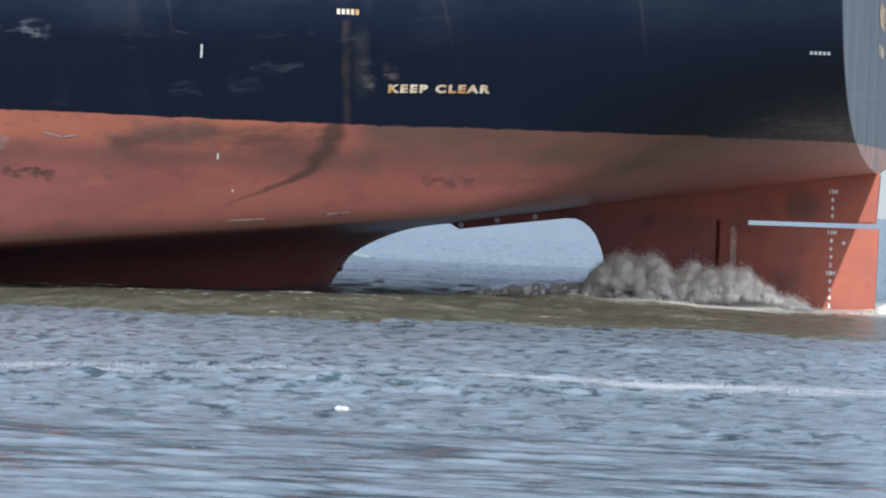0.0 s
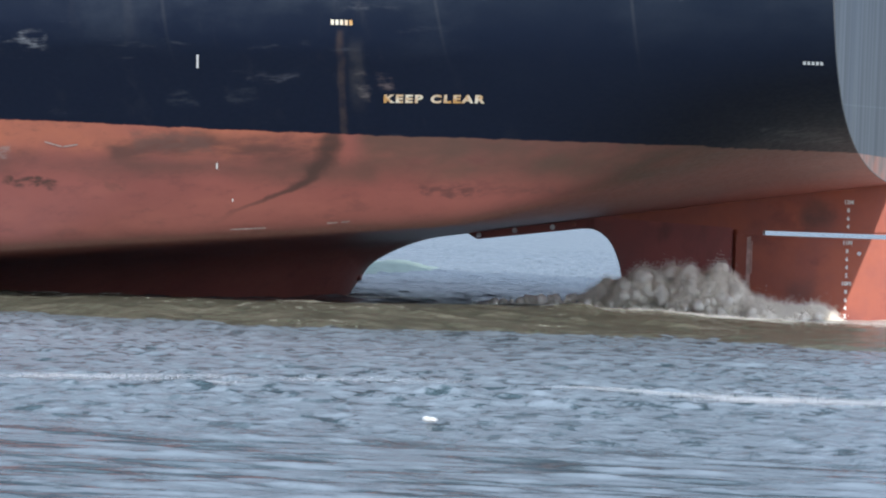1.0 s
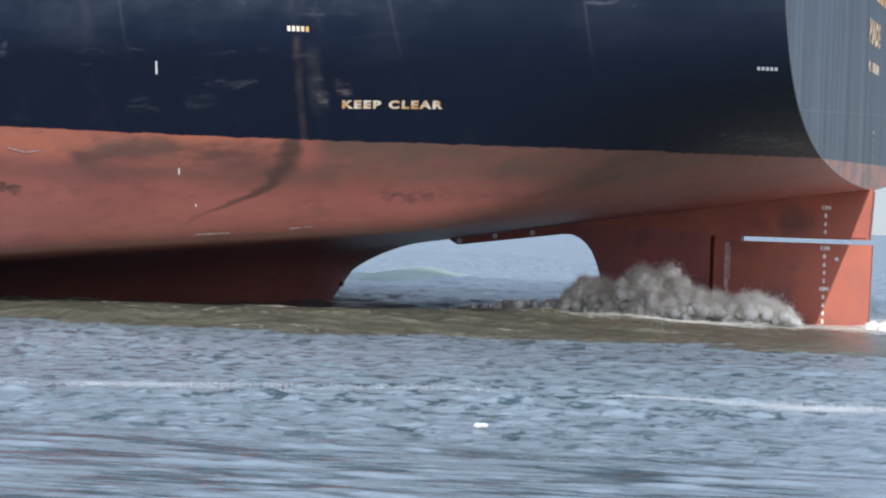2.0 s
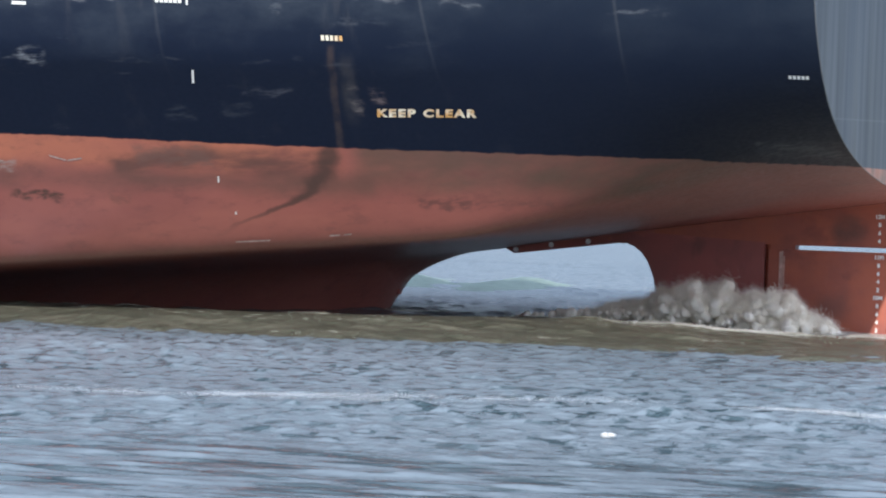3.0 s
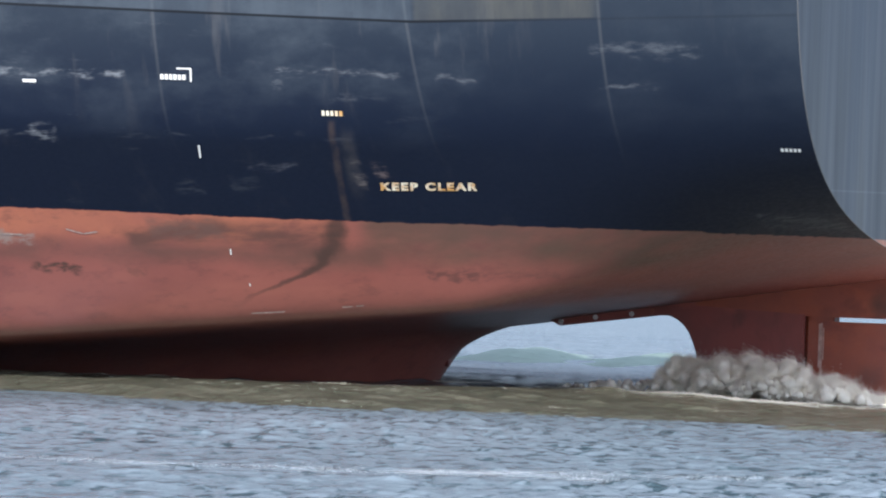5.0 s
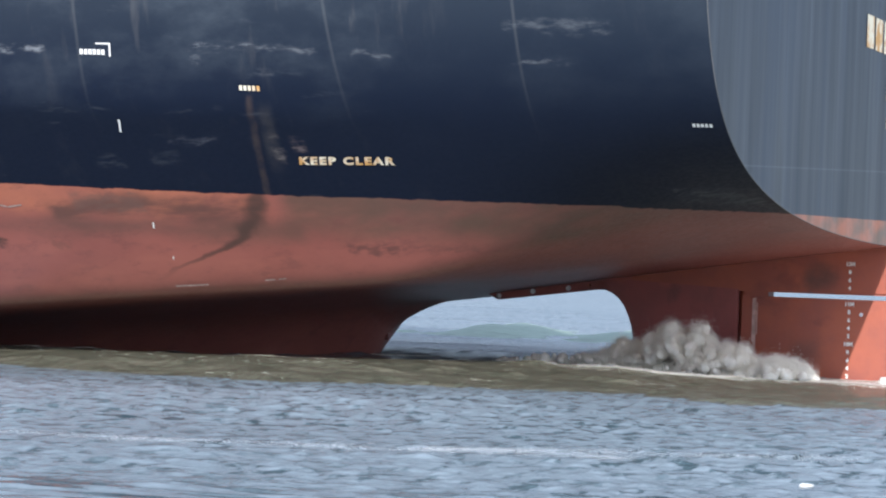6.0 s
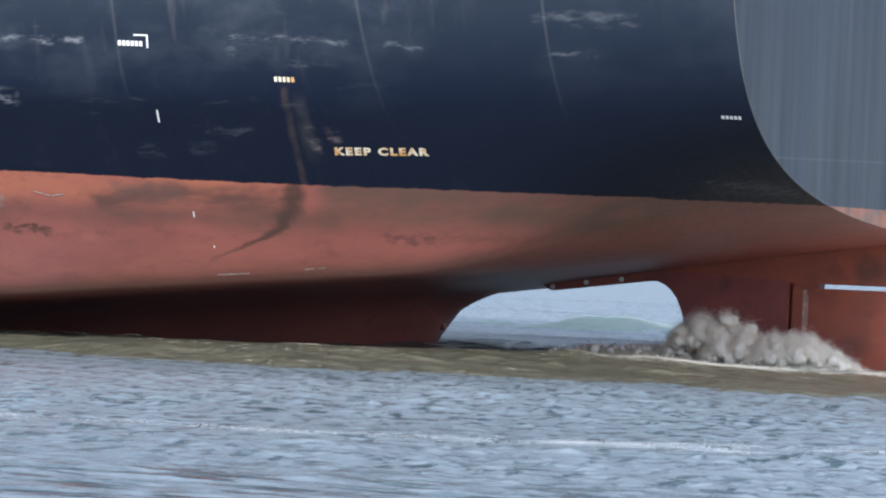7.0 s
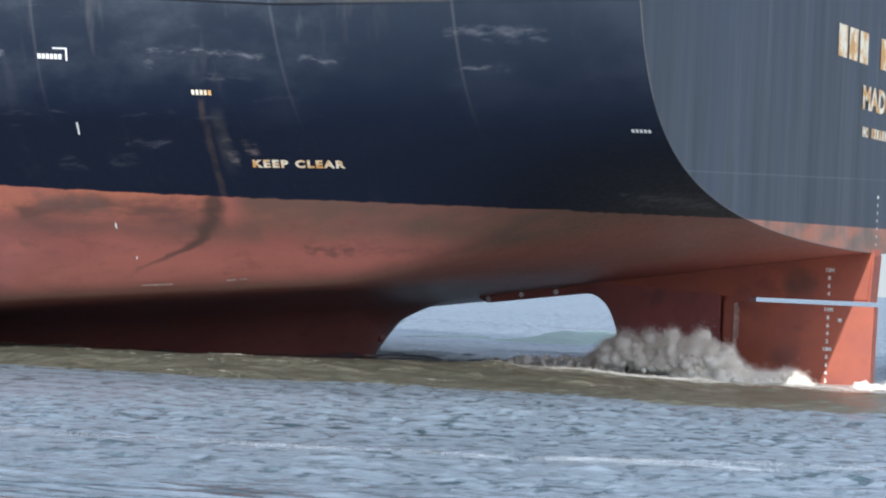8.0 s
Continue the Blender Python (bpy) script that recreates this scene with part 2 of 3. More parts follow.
def horn_paint():
    k = Nodes("horn_paint")
    col = k.mix(k.ramp(k.noise(0.9, 5.0), 0.35, 0.7), (0.270, 0.068, 0.056), (0.215, 0.060, 0.052))
    col = k.mix(k.ramp(k.noise(1.6, 6.0, (1.0, 1, 0.4)), 0.52, 0.72, 0.0, 0.6), col, (0.12, 0.04, 0.036))
    col = k.mix(k.ramp(k.m("ADD", k.z, k.m("MULTIPLY", k.noise(1.8, 5.0), 0.8)), 2.62, 2.85, 0.0, 0.7), col, (0.36, 0.090, 0.062))
    return k.done(col, k.ramp(k.noise(8.0), 0.2, 0.8, 0.4, 0.6), k.bump(k.noise(14.0, 4.0), 0.15, 0.01), 0.4)


def plain(name, colour, rough=0.5, grain=12.0, vary=0.25, relief=0.15, metal=0.0, spec=0.5):
    k = Nodes(name)
    n = k.noise(grain, 5.0)
    dark = tuple(c * (1 - vary) for c in colour)
    col = k.mix(k.ramp(n, 0.3, 0.7), dark, colour)
    col = k.mix(k.ramp(k.noise(grain * 0.1, 5.0), 0.45, 0.75, 0.0, 0.6), col, tuple(c * (1 - vary) for c in dark))
    return k.done(col, rough, k.bump(n, relief, 0.01), spec, metal)


def water_mat(name, pale, dark, rough, ripple, scale, mud=None):
    """Turbid water: pale, with dark ripple reflections painted in; smooth where calm lies towards the shore."""
    k = Nodes(name)
    shore = k.ramp(k.y, -44.6, -47.2)
    slick = k.m("MULTIPLY", shore, k.ramp(k.noise(1.8, 5.0, (0.30, 1.0, 1.0), 0.62), 0.47, 0.60))
    paws = k.ramp(k.noise(0.30, 4.0, (0.35, 1.0, 1.0)), 0.35, 0.65, 0.45, 1.0)
    # dark reflections on ripples and slicks, put into the colour as random strokes
    ripple_dark = k.m("MULTIPLY", k.ramp(k.noise(2.4, 5.0, (1.0, 0.55, 1.0), 0.62), 0.50, 0.62, 0.0, 0.95), paws)
    stroke = k.m("MAXIMUM", k.m("MULTIPLY", ripple_dark, k.m("SUBTRACT", 1.0, k.m("MULTIPLY", shore, 0.75))), k.m("MULTIPLY", slick, 0.62))
    col = k.mix(stroke, pale, dark)
    if mud:
        col = k.mix(k.ramp(k.noise(2.4, 4.0, (0.35, 1.0, 1.0), 0.6), 0.5, 0.68, 0.0, 0.7), col, mud)
        # stirred mud along the ridge beside the hull, clear estuary water under her
        ridge = k.ramp(k.x, -10.0, 2.0, -14.0, -6.5)
        col = k.mix(k.ramp(k.m("SUBTRACT", k.y, ridge), 1.2, 3.2), col, (0.205, 0.246, 0.272))
        # milky with air where the screw drives it astern
        milky = k.m("MULTIPLY", k.ramp(k.x, -8.0, -5.0), k.ramp(k.m("ABSOLUTE", k.y), 7.5, 4.5))
        col = k.mix(k.m("MULTIPLY", milky, k.ramp(k.noise(1.2, 5.0, (0.4, 1.0, 1.0)), 0.3, 0.6, 0.55, 1.0)), col, (0.56, 0.53, 0.45))
    open_water = k.m("SUBTRACT", k.ramp(k.y, -48.5, -46.0, 0.35, 1.0), k.m("MULTIPLY", slick, 0.33))
    a = k.bump(k.noise(scale, 5.0, (1.0, 0.6, 1.0), 0.62), ripple, 0.07)
    k.put(a.node.inputs["Strength"], k.m("MULTIPLY", open_water, ripple))
    b = k.bump(k.noise(scale * 4, 3.0, (0.7, 1.0, 1.0)), ripple * 0.4, 0.012, a)
    k.put(b.node.inputs["Strength"], k.m("MULTIPLY", open_water, ripple * 0.4))
    c = k.bump(k.noise(1.1, 4.0, (0.6, 1.0, 1.0)), 0.8, 0.3, b)
    k.put(c.node.inputs["Strength"], k.ramp(k.y, -5.0, 30.0, 0.0, 0.8))
    return k.done(col, k.m("MULTIPLY", k.m("SUBTRACT", 1.0, k.m("MULTIPLY", slick, 0.85)), rough), c, 0.5, 0.0, 1.33)


def rudder_paint():
    k = Nodes("rudder_paint")
    col = k.mix(k.ramp(k.noise(0.9, 5.0), 0.35, 0.7), (0.335, 0.083, 0.040), (0.255, 0.066, 0.041))
    col = k.mix(k.ramp(k.noise(1.3, 5.0, (0.7, 1, 1.0)), 0.56, 0.72, 0.0, 0.55), col, (0.15, 0.036, 0.028))
    col = k.mix(k.m("MULTIPLY", box_mask(k, -1.15, -0.35, 2.35, 2.85, 0.25, 0.35, 1.6), 0.7), col, (0.06, 0.035, 0.03))
    col = k.mix(k.m("MULTIPLY", box_mask(k, -1.5, -0.75, 0.35, 1.0, 0.3, 0.35, 1.6), 0.6), col, (0.09, 0.04, 0.035))
    return k.done(col, k.ramp(k.noise(8.0), 0.2, 0.8, 0.4, 0.6), k.bump(k.noise(14.0, 4.0), 0.15, 0.01), 0.4)


HULL, RUDDER, TRANSOM, HORN = hull_paint(), rudder_paint(), transom_paint(), horn_paint()
SEA = water_mat("sea_water", (0.205, 0.246, 0.272), (0.028, 0.058, 0.066), 0.24, 0.9, 4.0)
MUDDY = water_mat("muddy_water", (0.120, 0.120, 0.088), (0.066, 0.073, 0.052), 0.20, 0.9, 4.0, (0.20, 0.188, 0.142))
SWELL = water_mat("swell_water", (0.25, 0.32, 0.28), (0.17, 0.23, 0.20), 0.5, 0.5, 4.0)
WHITE = plain("white_mark", (0.80, 0.78, 0.72), 0.6, 30.0, 0.12)
RUSTY = Nodes("rust_stained_white")
RUSTY = RUSTY.done(RUSTY.mix(RUSTY.ramp(RUSTY.noise(2.2, 4.0), 0.40, 0.60), (0.82, 0.74, 0.56), (0.62, 0.33, 0.10)), 0.6)
ZINC = plain("zinc", (0.85, 0.85, 0.85), 0.55, 20.0)
FOAM = plain("foam", (0.78, 0.75, 0.68), 0.9, 25.0, 0.15, 0.4)
SCUM = plain("thin_foam", (0.74, 0.75, 0.76), 0.8, 25.0, 0.2, 0.4)
CREAM = plain("cream_foam", (0.78, 0.72, 0.60), 0.8, 25.0, 0.2, 0.4)
SCRAP = plain("weathered_white", (0.60, 0.60, 0.58), 0.7, 20.0, 0.3, 0.5)
SPRAY = plain("spray", (0.97, 0.89, 0.76), 0.95, 2.0, 0.04, 0.1)
SCRAPE = plain("scrape", (0.55, 0.42, 0.36), 0.7, 9.0, 0.5)
STREAK = plain("worn_red", (0.55, 0.34, 0.28), 0.6, 6.0, 0.4)
DECK = plain("deck_paint", (0.22, 0.09, 0.06), 0.7, 4.0)
STEEL = plain("bare_edge", (0.15, 0.14, 0.13), 0.5, 15.0)


# ---- mesh helpers ----
def mesh_of(name, verts, faces, material, smooth=True):
    me = bpy.data.meshes.new(name)
    me.from_pydata([tuple(v) for v in verts], [], faces)
    me.materials.append(material)
    if smooth:
        me.shade_smooth()
    return me


def part(name, bm, material, parent, label="", smooth=False):
    """One mesh object under a thing or under a part; bm is a bmesh or a mesh."""
    if isinstance(bm, bmesh.types.BMesh):
        me = bpy.data.meshes.new(name)
        bmesh.ops.recalc_face_normals(bm, faces=bm.faces)
        bm.to_mesh(me)
        bm.free()
        me.materials.append(material)
        if smooth:
            me.shade_smooth()
    else:
        me = bm
    ob = new(name, me)
    ob.parent = parent
    return tagged(ob, label)


def grid_faces(n, m, flip=False):
    """Quads of a grid of n rows and m columns of vertices."""
    i = np.arange(n - 1)[:, None] * m + np.arange(m - 1)[None, :]
    q = np.stack([i, i + 1, i + m + 1, i + m], -1).reshape(-1, 4)
    return (q[:, ::-1] if flip else q).tolist()


def plate(outline, thick, bevel=0.02):
    """A flat plate in the x-z plane, centred on y = 0, from its outline."""
    bm = bmesh.new()
    f = bm.faces.new([bm.verts.new((x, -thick / 2, z)) for x, z in outline])
    r = bmesh.ops.extrude_face_region(bm, geom=[f])
    bmesh.ops.translate(bm, vec=(0, thick, 0), verts=[v for v in r["geom"] if isinstance(v, bmesh.types.BMVert)])
    if bevel:
        edges = [e for e in bm.edges if abs(e.verts[0].co.y - e.verts[1].co.y) < 1e-6]
        bmesh.ops.bevel(bm, geom=edges, offset=bevel, segments=2, affect="EDGES")
    return bm


# ---- the ship: x aft, y away from the shore, z up from the water ----
XT = 1.04  # the transom
DECK_Z = 10.4
# she leans a little towards the shore: her far side stands 0.0274 m higher for each metre of breadth


def lines(x):
    """Half breadth, bilge fullness and height of the flat bottom at a station."""
    d = np.maximum(XT - np.asarray(x, float), 0.0)
    b = np.minimum(20.8 + 0.09 * d + 0.0046 * d * d, 24.6)
    bow = np.clip((d - 200) / 70, 0, 0.999)
    return b * np.sqrt(1 - bow ** 2), np.minimum(0.6 + 0.012 * d, 1.4), np.maximum(3.42 - 0.14 * d - 0.0009 * d * d, -9.1)


def section(x, y):
    """Height of the hull's surface at a half breadth: a flat counter aft, a straight flare over a hard bilge further forward."""
    b, h, zc = lines(x)
    y = np.asarray(y, float)
    round_z = zc + h * (-np.log(1 - np.minimum(y / b, 0.9995))) ** (1 / 0.6)
    d = XT - x
    w = np.clip((d - 0.5) / 8, 0, 1) * np.clip((70 - d) / 30, 0, 1)
    w = w * w * (3 - 2 * w)
    zk = 1.21 + 0.09 * (x + 16.1)
    y5 = float(b * (1 - np.exp(-((5.4 - zc) / h) ** 0.6)))
    yk = y5 - (5.4 - zk) / 0.84
    flare = 5.4 - (y5 - y) * 0.84
    low = zc + (zk - zc) * (np.minimum(y, yk * 1.2) / yk) ** 1.2
    soft = 0.13
    vee = np.where(y > y5, round_z, soft * np.logaddexp(flare / soft, low / soft))
    return (1 - w) * round_z + w * vee


def side_y(x, z):
    """Half breadth of the hull at a height."""
    y = np.linspace(0, float(lines(x)[0]) * 0.9995, 900)
    return float(np.interp(z, section(x, y), y))


def skeg_depth(x):
    """How far the skeg hangs below the flat bottom on the centre line."""
    b, h, zc = lines(x)
    r = (-9.7 - x) / 2.6
    if r <= 0:
        return 0.0
    if r < 1:
        low = 0.74 + (float(lines(-9.7)[2]) - 0.74) * (1 - r ** 1.6) ** 0.75
    else:
        low = max(-8.8, 0.74 - 1.6 * (r - 1) * 2.6)
    return float(zc) - low


def build_hull(ship):
    xs = np.concatenate([np.arange(XT, -9.5, -0.35), np.arange(-9.5, -11.8, -0.12), np.arange(-11.8, -13.2, -0.035),
                         np.arange(-13.2, -30, -0.5), np.arange(-30, -200, -6), -200 - 70 * np.sin(np.linspace(0.02, 1.55, 14))])
    f = np.concatenate([0.4 * np.linspace(0, 1, 30) ** 1.7, np.linspace(0.41, 0.975, 56)])
    top = np.linspace(0.04, 1, 14)
    verts = []
    for x in xs:
        b, h, zc = lines(x)
        depth, w = skeg_depth(x), 0.34 + 0.45 * max(-9.7 - x, 0)
        w = min(w, 9.0)
        half = []
        for q, z in zip(f, section(x, b * f)):
            half.append((b * q, z - depth * math.exp(-(b * q / w) ** 2)))
        z0 = half[-1][1]
        for q in top:
            z = z0 + (DECK_Z - z0) * q
            half.append((float(side_y(x, z)), z))
        row = [(x, y, z + 0.0274 * y) for y, z in reversed(half)] + [(x, -y, z) for y, z in half[1:]]
        verts += row
    m = 2 * (len(f) + len(top)) - 1
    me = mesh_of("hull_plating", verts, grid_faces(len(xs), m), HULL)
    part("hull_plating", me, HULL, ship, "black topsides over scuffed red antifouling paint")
    # transom: the first station closed across
    first, n = verts[:m], m // 2
    me = mesh_of("transom", first, [[i, i + 1, m - 2 - i, m - 1 - i] for i in range(n - 1)] + [[n - 1, n, n + 1]], TRANSOM, False)
    part("transom", me, TRANSOM, ship, "flat grey-black transom with streaks")
    # deck
    dv = []
    for x in xs:
        y = float(side_y(x, DECK_Z))
        dv += [(x, -y, DECK_Z), (x, y, DECK_Z + 0.0274 * y)]
    part("deck", mesh_of("deck", dv, grid_faces(len(xs), 2), DECK, False), DECK, ship)
    # the rounded bar welded along the transom's edge
    bm = bmesh.new()
    rings = []
    for i in range(0, m, 1):
        c = Vector(first[i]) + Vector((0.012, 0, 0))
        a, b2 = Vector(first[max(i - 1, 0)]), Vector(first[min(i + 1, m - 1)])
        tan = (b2 - a).normalized()
        out = tan.cross(Vector((1, 0, 0)))
        rings.append([bm.verts.new(c + (Vector((1, 0, 0)) * math.cos(u) + out * math.sin(u)) * 0.009) for u in np.arange(0, 6.28, 6.2832 / 6)])
    for p, q in zip(rings, rings[1:]):
        for j in range(6):
            bm.faces.new((p[j], p[(j + 1) % 6], q[(j + 1) % 6], q[j]))
    part("edge_bar", bm, STEEL, ship, "pale worn edge bar", True)


def foil(x0, x1, half, nose, tail, z0, z1, rows=2, lean0=0.0, lean1=0.0):
    """An upright rudder-like body, rounded in front and thin at the back."""
    bm = bmesh.new()
    n = 18
    rings = []
    for z in np.linspace(z0, z1, rows):
        s = (z - z0) / (z1 - z0)
        prof = []
        for i in range(n + 1):
            u = (i / n) ** 1.6
            y = half * min(1.0, (1 - (1 - min(u / nose, 1)) ** 2) ** 0.5) * (1 - max(0, (u - 0.35) / 0.65) ** 1.5 * (1 - tail))
            prof.append((x0 + (x1 - x0) * u + (lean0 * (1 - s) + lean1 * s) * u, y))
        loop = [(x, -y) for x, y in prof] + [(x, y) for x, y in reversed(prof[1:])]
        rings.append([bm.verts.new((x, y, z)) for x, y in loop])
    for a, b in zip(rings, rings[1:]):
        for i in range(len(a)):
            j = (i + 1) % len(a)
            bm.faces.new((a[i], a[j], b[j], b[i]))
    bm.faces.new(rings[0])
    bm.faces.new(rings[-1])
    return bm


def disc(r, depth):
    bm = bmesh.new()
    bmesh.ops.create_cone(bm, cap_ends=True, segments=14, radius1=r, radius2=r * 0.8, depth=depth)
    bmesh.ops.rotate(bm, cent=(0, 0, 0), matrix=Matrix.Rotation(radians(90), 3, "X"), verts=bm.verts)
    return bm


def put_part(name, bm, mat, parent, x, y, z, label=""):
    bmesh.ops.translate(bm, vec=(x, y, z), verts=bm.verts)
    return part(name, bm, mat, parent, label)


def text_mesh(words, size, space=1.0, bold=0.02):
    """Built-in letters as a bmesh in the x-z plane, starting at x = 0 on the base line."""
    cu = bpy.data.curves.new("letters", "FONT")
    cu.body, cu.size, cu.space_character, cu.extrude, cu.resolution_u = words, size, space, 0.0, 3
    cu.offset = size * bold
    ob = bpy.data.objects.new("letters", cu)
    scene.collection.objects.link(ob)
    me = bpy.data.meshes.new_from_object(ob.evaluated_get(bpy.context.evaluated_depsgraph_get()))
    bpy.data.objects.remove(ob)
    bm = bmesh.new()
    bm.from_mesh(me)
    for v in bm.verts:
        v.co = (v.co.x, 0, v.co.y)
    return bm


def letter_parts(bm, name, material, parent, label):
    """Links each letter of a finished lettering as a part of its own."""
    left = set(bm.verts)
    while left:
        todo, group = [left.pop()], []
        while todo:
            v = todo.pop()
            group.append(v)
            for e in v.link_edges:
                o = e.other_vert(v)
                if o in left:
                    left.remove(o)
                    todo.append(o)
        index = {v: i for i, v in enumerate(group)}
        faces = {f for v in group for f in v.link_faces}
        me = bpy.data.meshes.new(name)
        me.from_pydata([tuple(v.co) for v in group], [], [[index[v] for v in f.verts] for f in faces])
        me.materials.append(material)
        part(name, me, material, parent, label)
    bm.free()


def bar(bm, x0, x1, z0, z1):
    n = max(1, int((x1 - x0) / 0.2))
    cols = [[bm.verts.new((x0 + (x1 - x0) * i / n, 0, z)) for z in (z0, z1)] for i in range(n + 1)]
    for a, b in zip(cols, cols[1:]):
        bm.faces.new((a[0], b[0], b[1], a[1]))


def on_side(bm, x, z, proud=0.012):
    """Lays flat lettering on the curved near side of the hull."""
    for v in bm.verts:
        px, pz = x + v.co.x + (0.3 if z < 5.2 else 0.08) * v.co.z, z + v.co.z
        v.co = (px, -float(side_y(px, pz)) - proud, pz - proud)
    return bm


def bars(spec):
    bm = bmesh.new()
    for b in spec:
        bar(bm, *b)
    return bm


def build_marks(ship):
    bm = text_mesh("KEEP CLEAR", 0.195, 1.28, 0.055)
    w = max(v.co.x for v in bm.verts)
    for v in bm.verts:
        v.co.x *= 1.90 / w
        v.co.z += v.co.x * 0.03
    letter_parts(on_side(bm, -7.53, 4.43), "letter", RUSTY, ship, "rust-stained white warning letter")
    digits = [(0.085 * i, 0.085 * i + 0.058, 0, 0.095) for i in range(5)]
    letter_parts(on_side(bars(digits), -8.22, 5.80), "hull_figure", RUSTY, ship, "small rust-stained white figure")
    small = [(0.08 * i, 0.08 * i + 0.056, 0, 0.06) for i in range(5)]
    letter_parts(on_side(bars(small), 0.42, 5.39), "hull_figure", WHITE, ship, "small white figure")
    part("bracket_mark", on_side(bars([(-0.27, 0.02, 0.17, 0.20), (-0.015, 0.02, -0.06, 0.17)]), -10.66, 6.43), WHITE, ship, "white corner bracket mark")
    letter_parts(on_side(bars([(0.085 * i, 0.085 * i + 0.065, 0, 0.10) for i in range(6)]), -11.25, 6.40), "hull_figure", WHITE, ship, "small white figure")
    part("dash_mark", on_side(bars([(-0.02, 0.02, -0.12, 0.12)]), -10.81, 5.05), WHITE, ship, "short upright white dash")
    part("dash_mark", on_side(bars([(-0.13, 0.13, -0.03, 0.03)]), -13.8, 6.30), WHITE, ship)
    part("dash_mark", on_side(bars([(-0.012, 0.02, -0.06, 0.06)]), -11.01, 3.11), WHITE, ship)
    part("dash_mark", on_side(bars([(-0.014, 0.014, -0.03, 0.03)]), -10.89, 2.45), WHITE, ship)
    for x0, x1, z, rise in ((-11.12, -10.43, 1.84, 0.06), (-9.18, -8.97, 2.04, 0.02), (-8.89, -8.73, 2.07, 0.02), (-14.16, -13.84, 3.44, -0.08), (-13.84, -13.56, 3.36, 0.05), (-15.6, -15.1, 3.30, 0.0)):
        bm = bars([(0, x1 - x0, 0, 0.028)])
        for v in bm.verts:
            v.co.z += rise * v.co.x / (x1 - x0)
        part("scrape_mark", on_side(bm, x0, z, 0.01), SCRAPE, ship, "pale scrape in the red paint")
    # on the transom: x there is along y
    def on_transom(bm, y, z):
        for v in bm.verts:
            v.co = (XT + 0.012, y + v.co.x, z + v.co.z)
        return bm
    for q in (0, 1.05, 2.1, 4.3, 5.35, 6.4):
        part("name_block", on_transom(bars([(q, q + 0.85, 0, 0.78)]), -4.65, 8.06), RUSTY, ship, "cream block of the ship's name")
    bm = text_mesh("MADE", 0.78, 1.05, 0.045)
    w = max(v.co.x for v in bm.verts)
    for v in bm.verts:
        v.co.x *= 3.0 / w
    letter_parts(on_transom(bm, -2.05, 6.98), "letter", RUSTY, ship, "cream letter of the home port")
    bm = text_mesh("IMO", 0.34, 1.05, 0.045)
    letter_parts(on_transom(bm, -1.95, 6.28), "letter", RUSTY, ship, "small cream letter")
    letter_parts(on_transom(bars([(0.28 * i, 0.28 * i + 0.2, 0, 0.25) for i in range(7)]), -1.0, 6.28), "hull_figure", RUSTY, ship, "cream figure")
    for z in np.arange(3.6, 5.0, 0.2):
        w = 0.1 if z > 4.75 else 0.04
        part("draft_mark", on_transom(bars([(-w, w, z, z + 0.08)]), 0.0, 0.0), WHITE, ship)


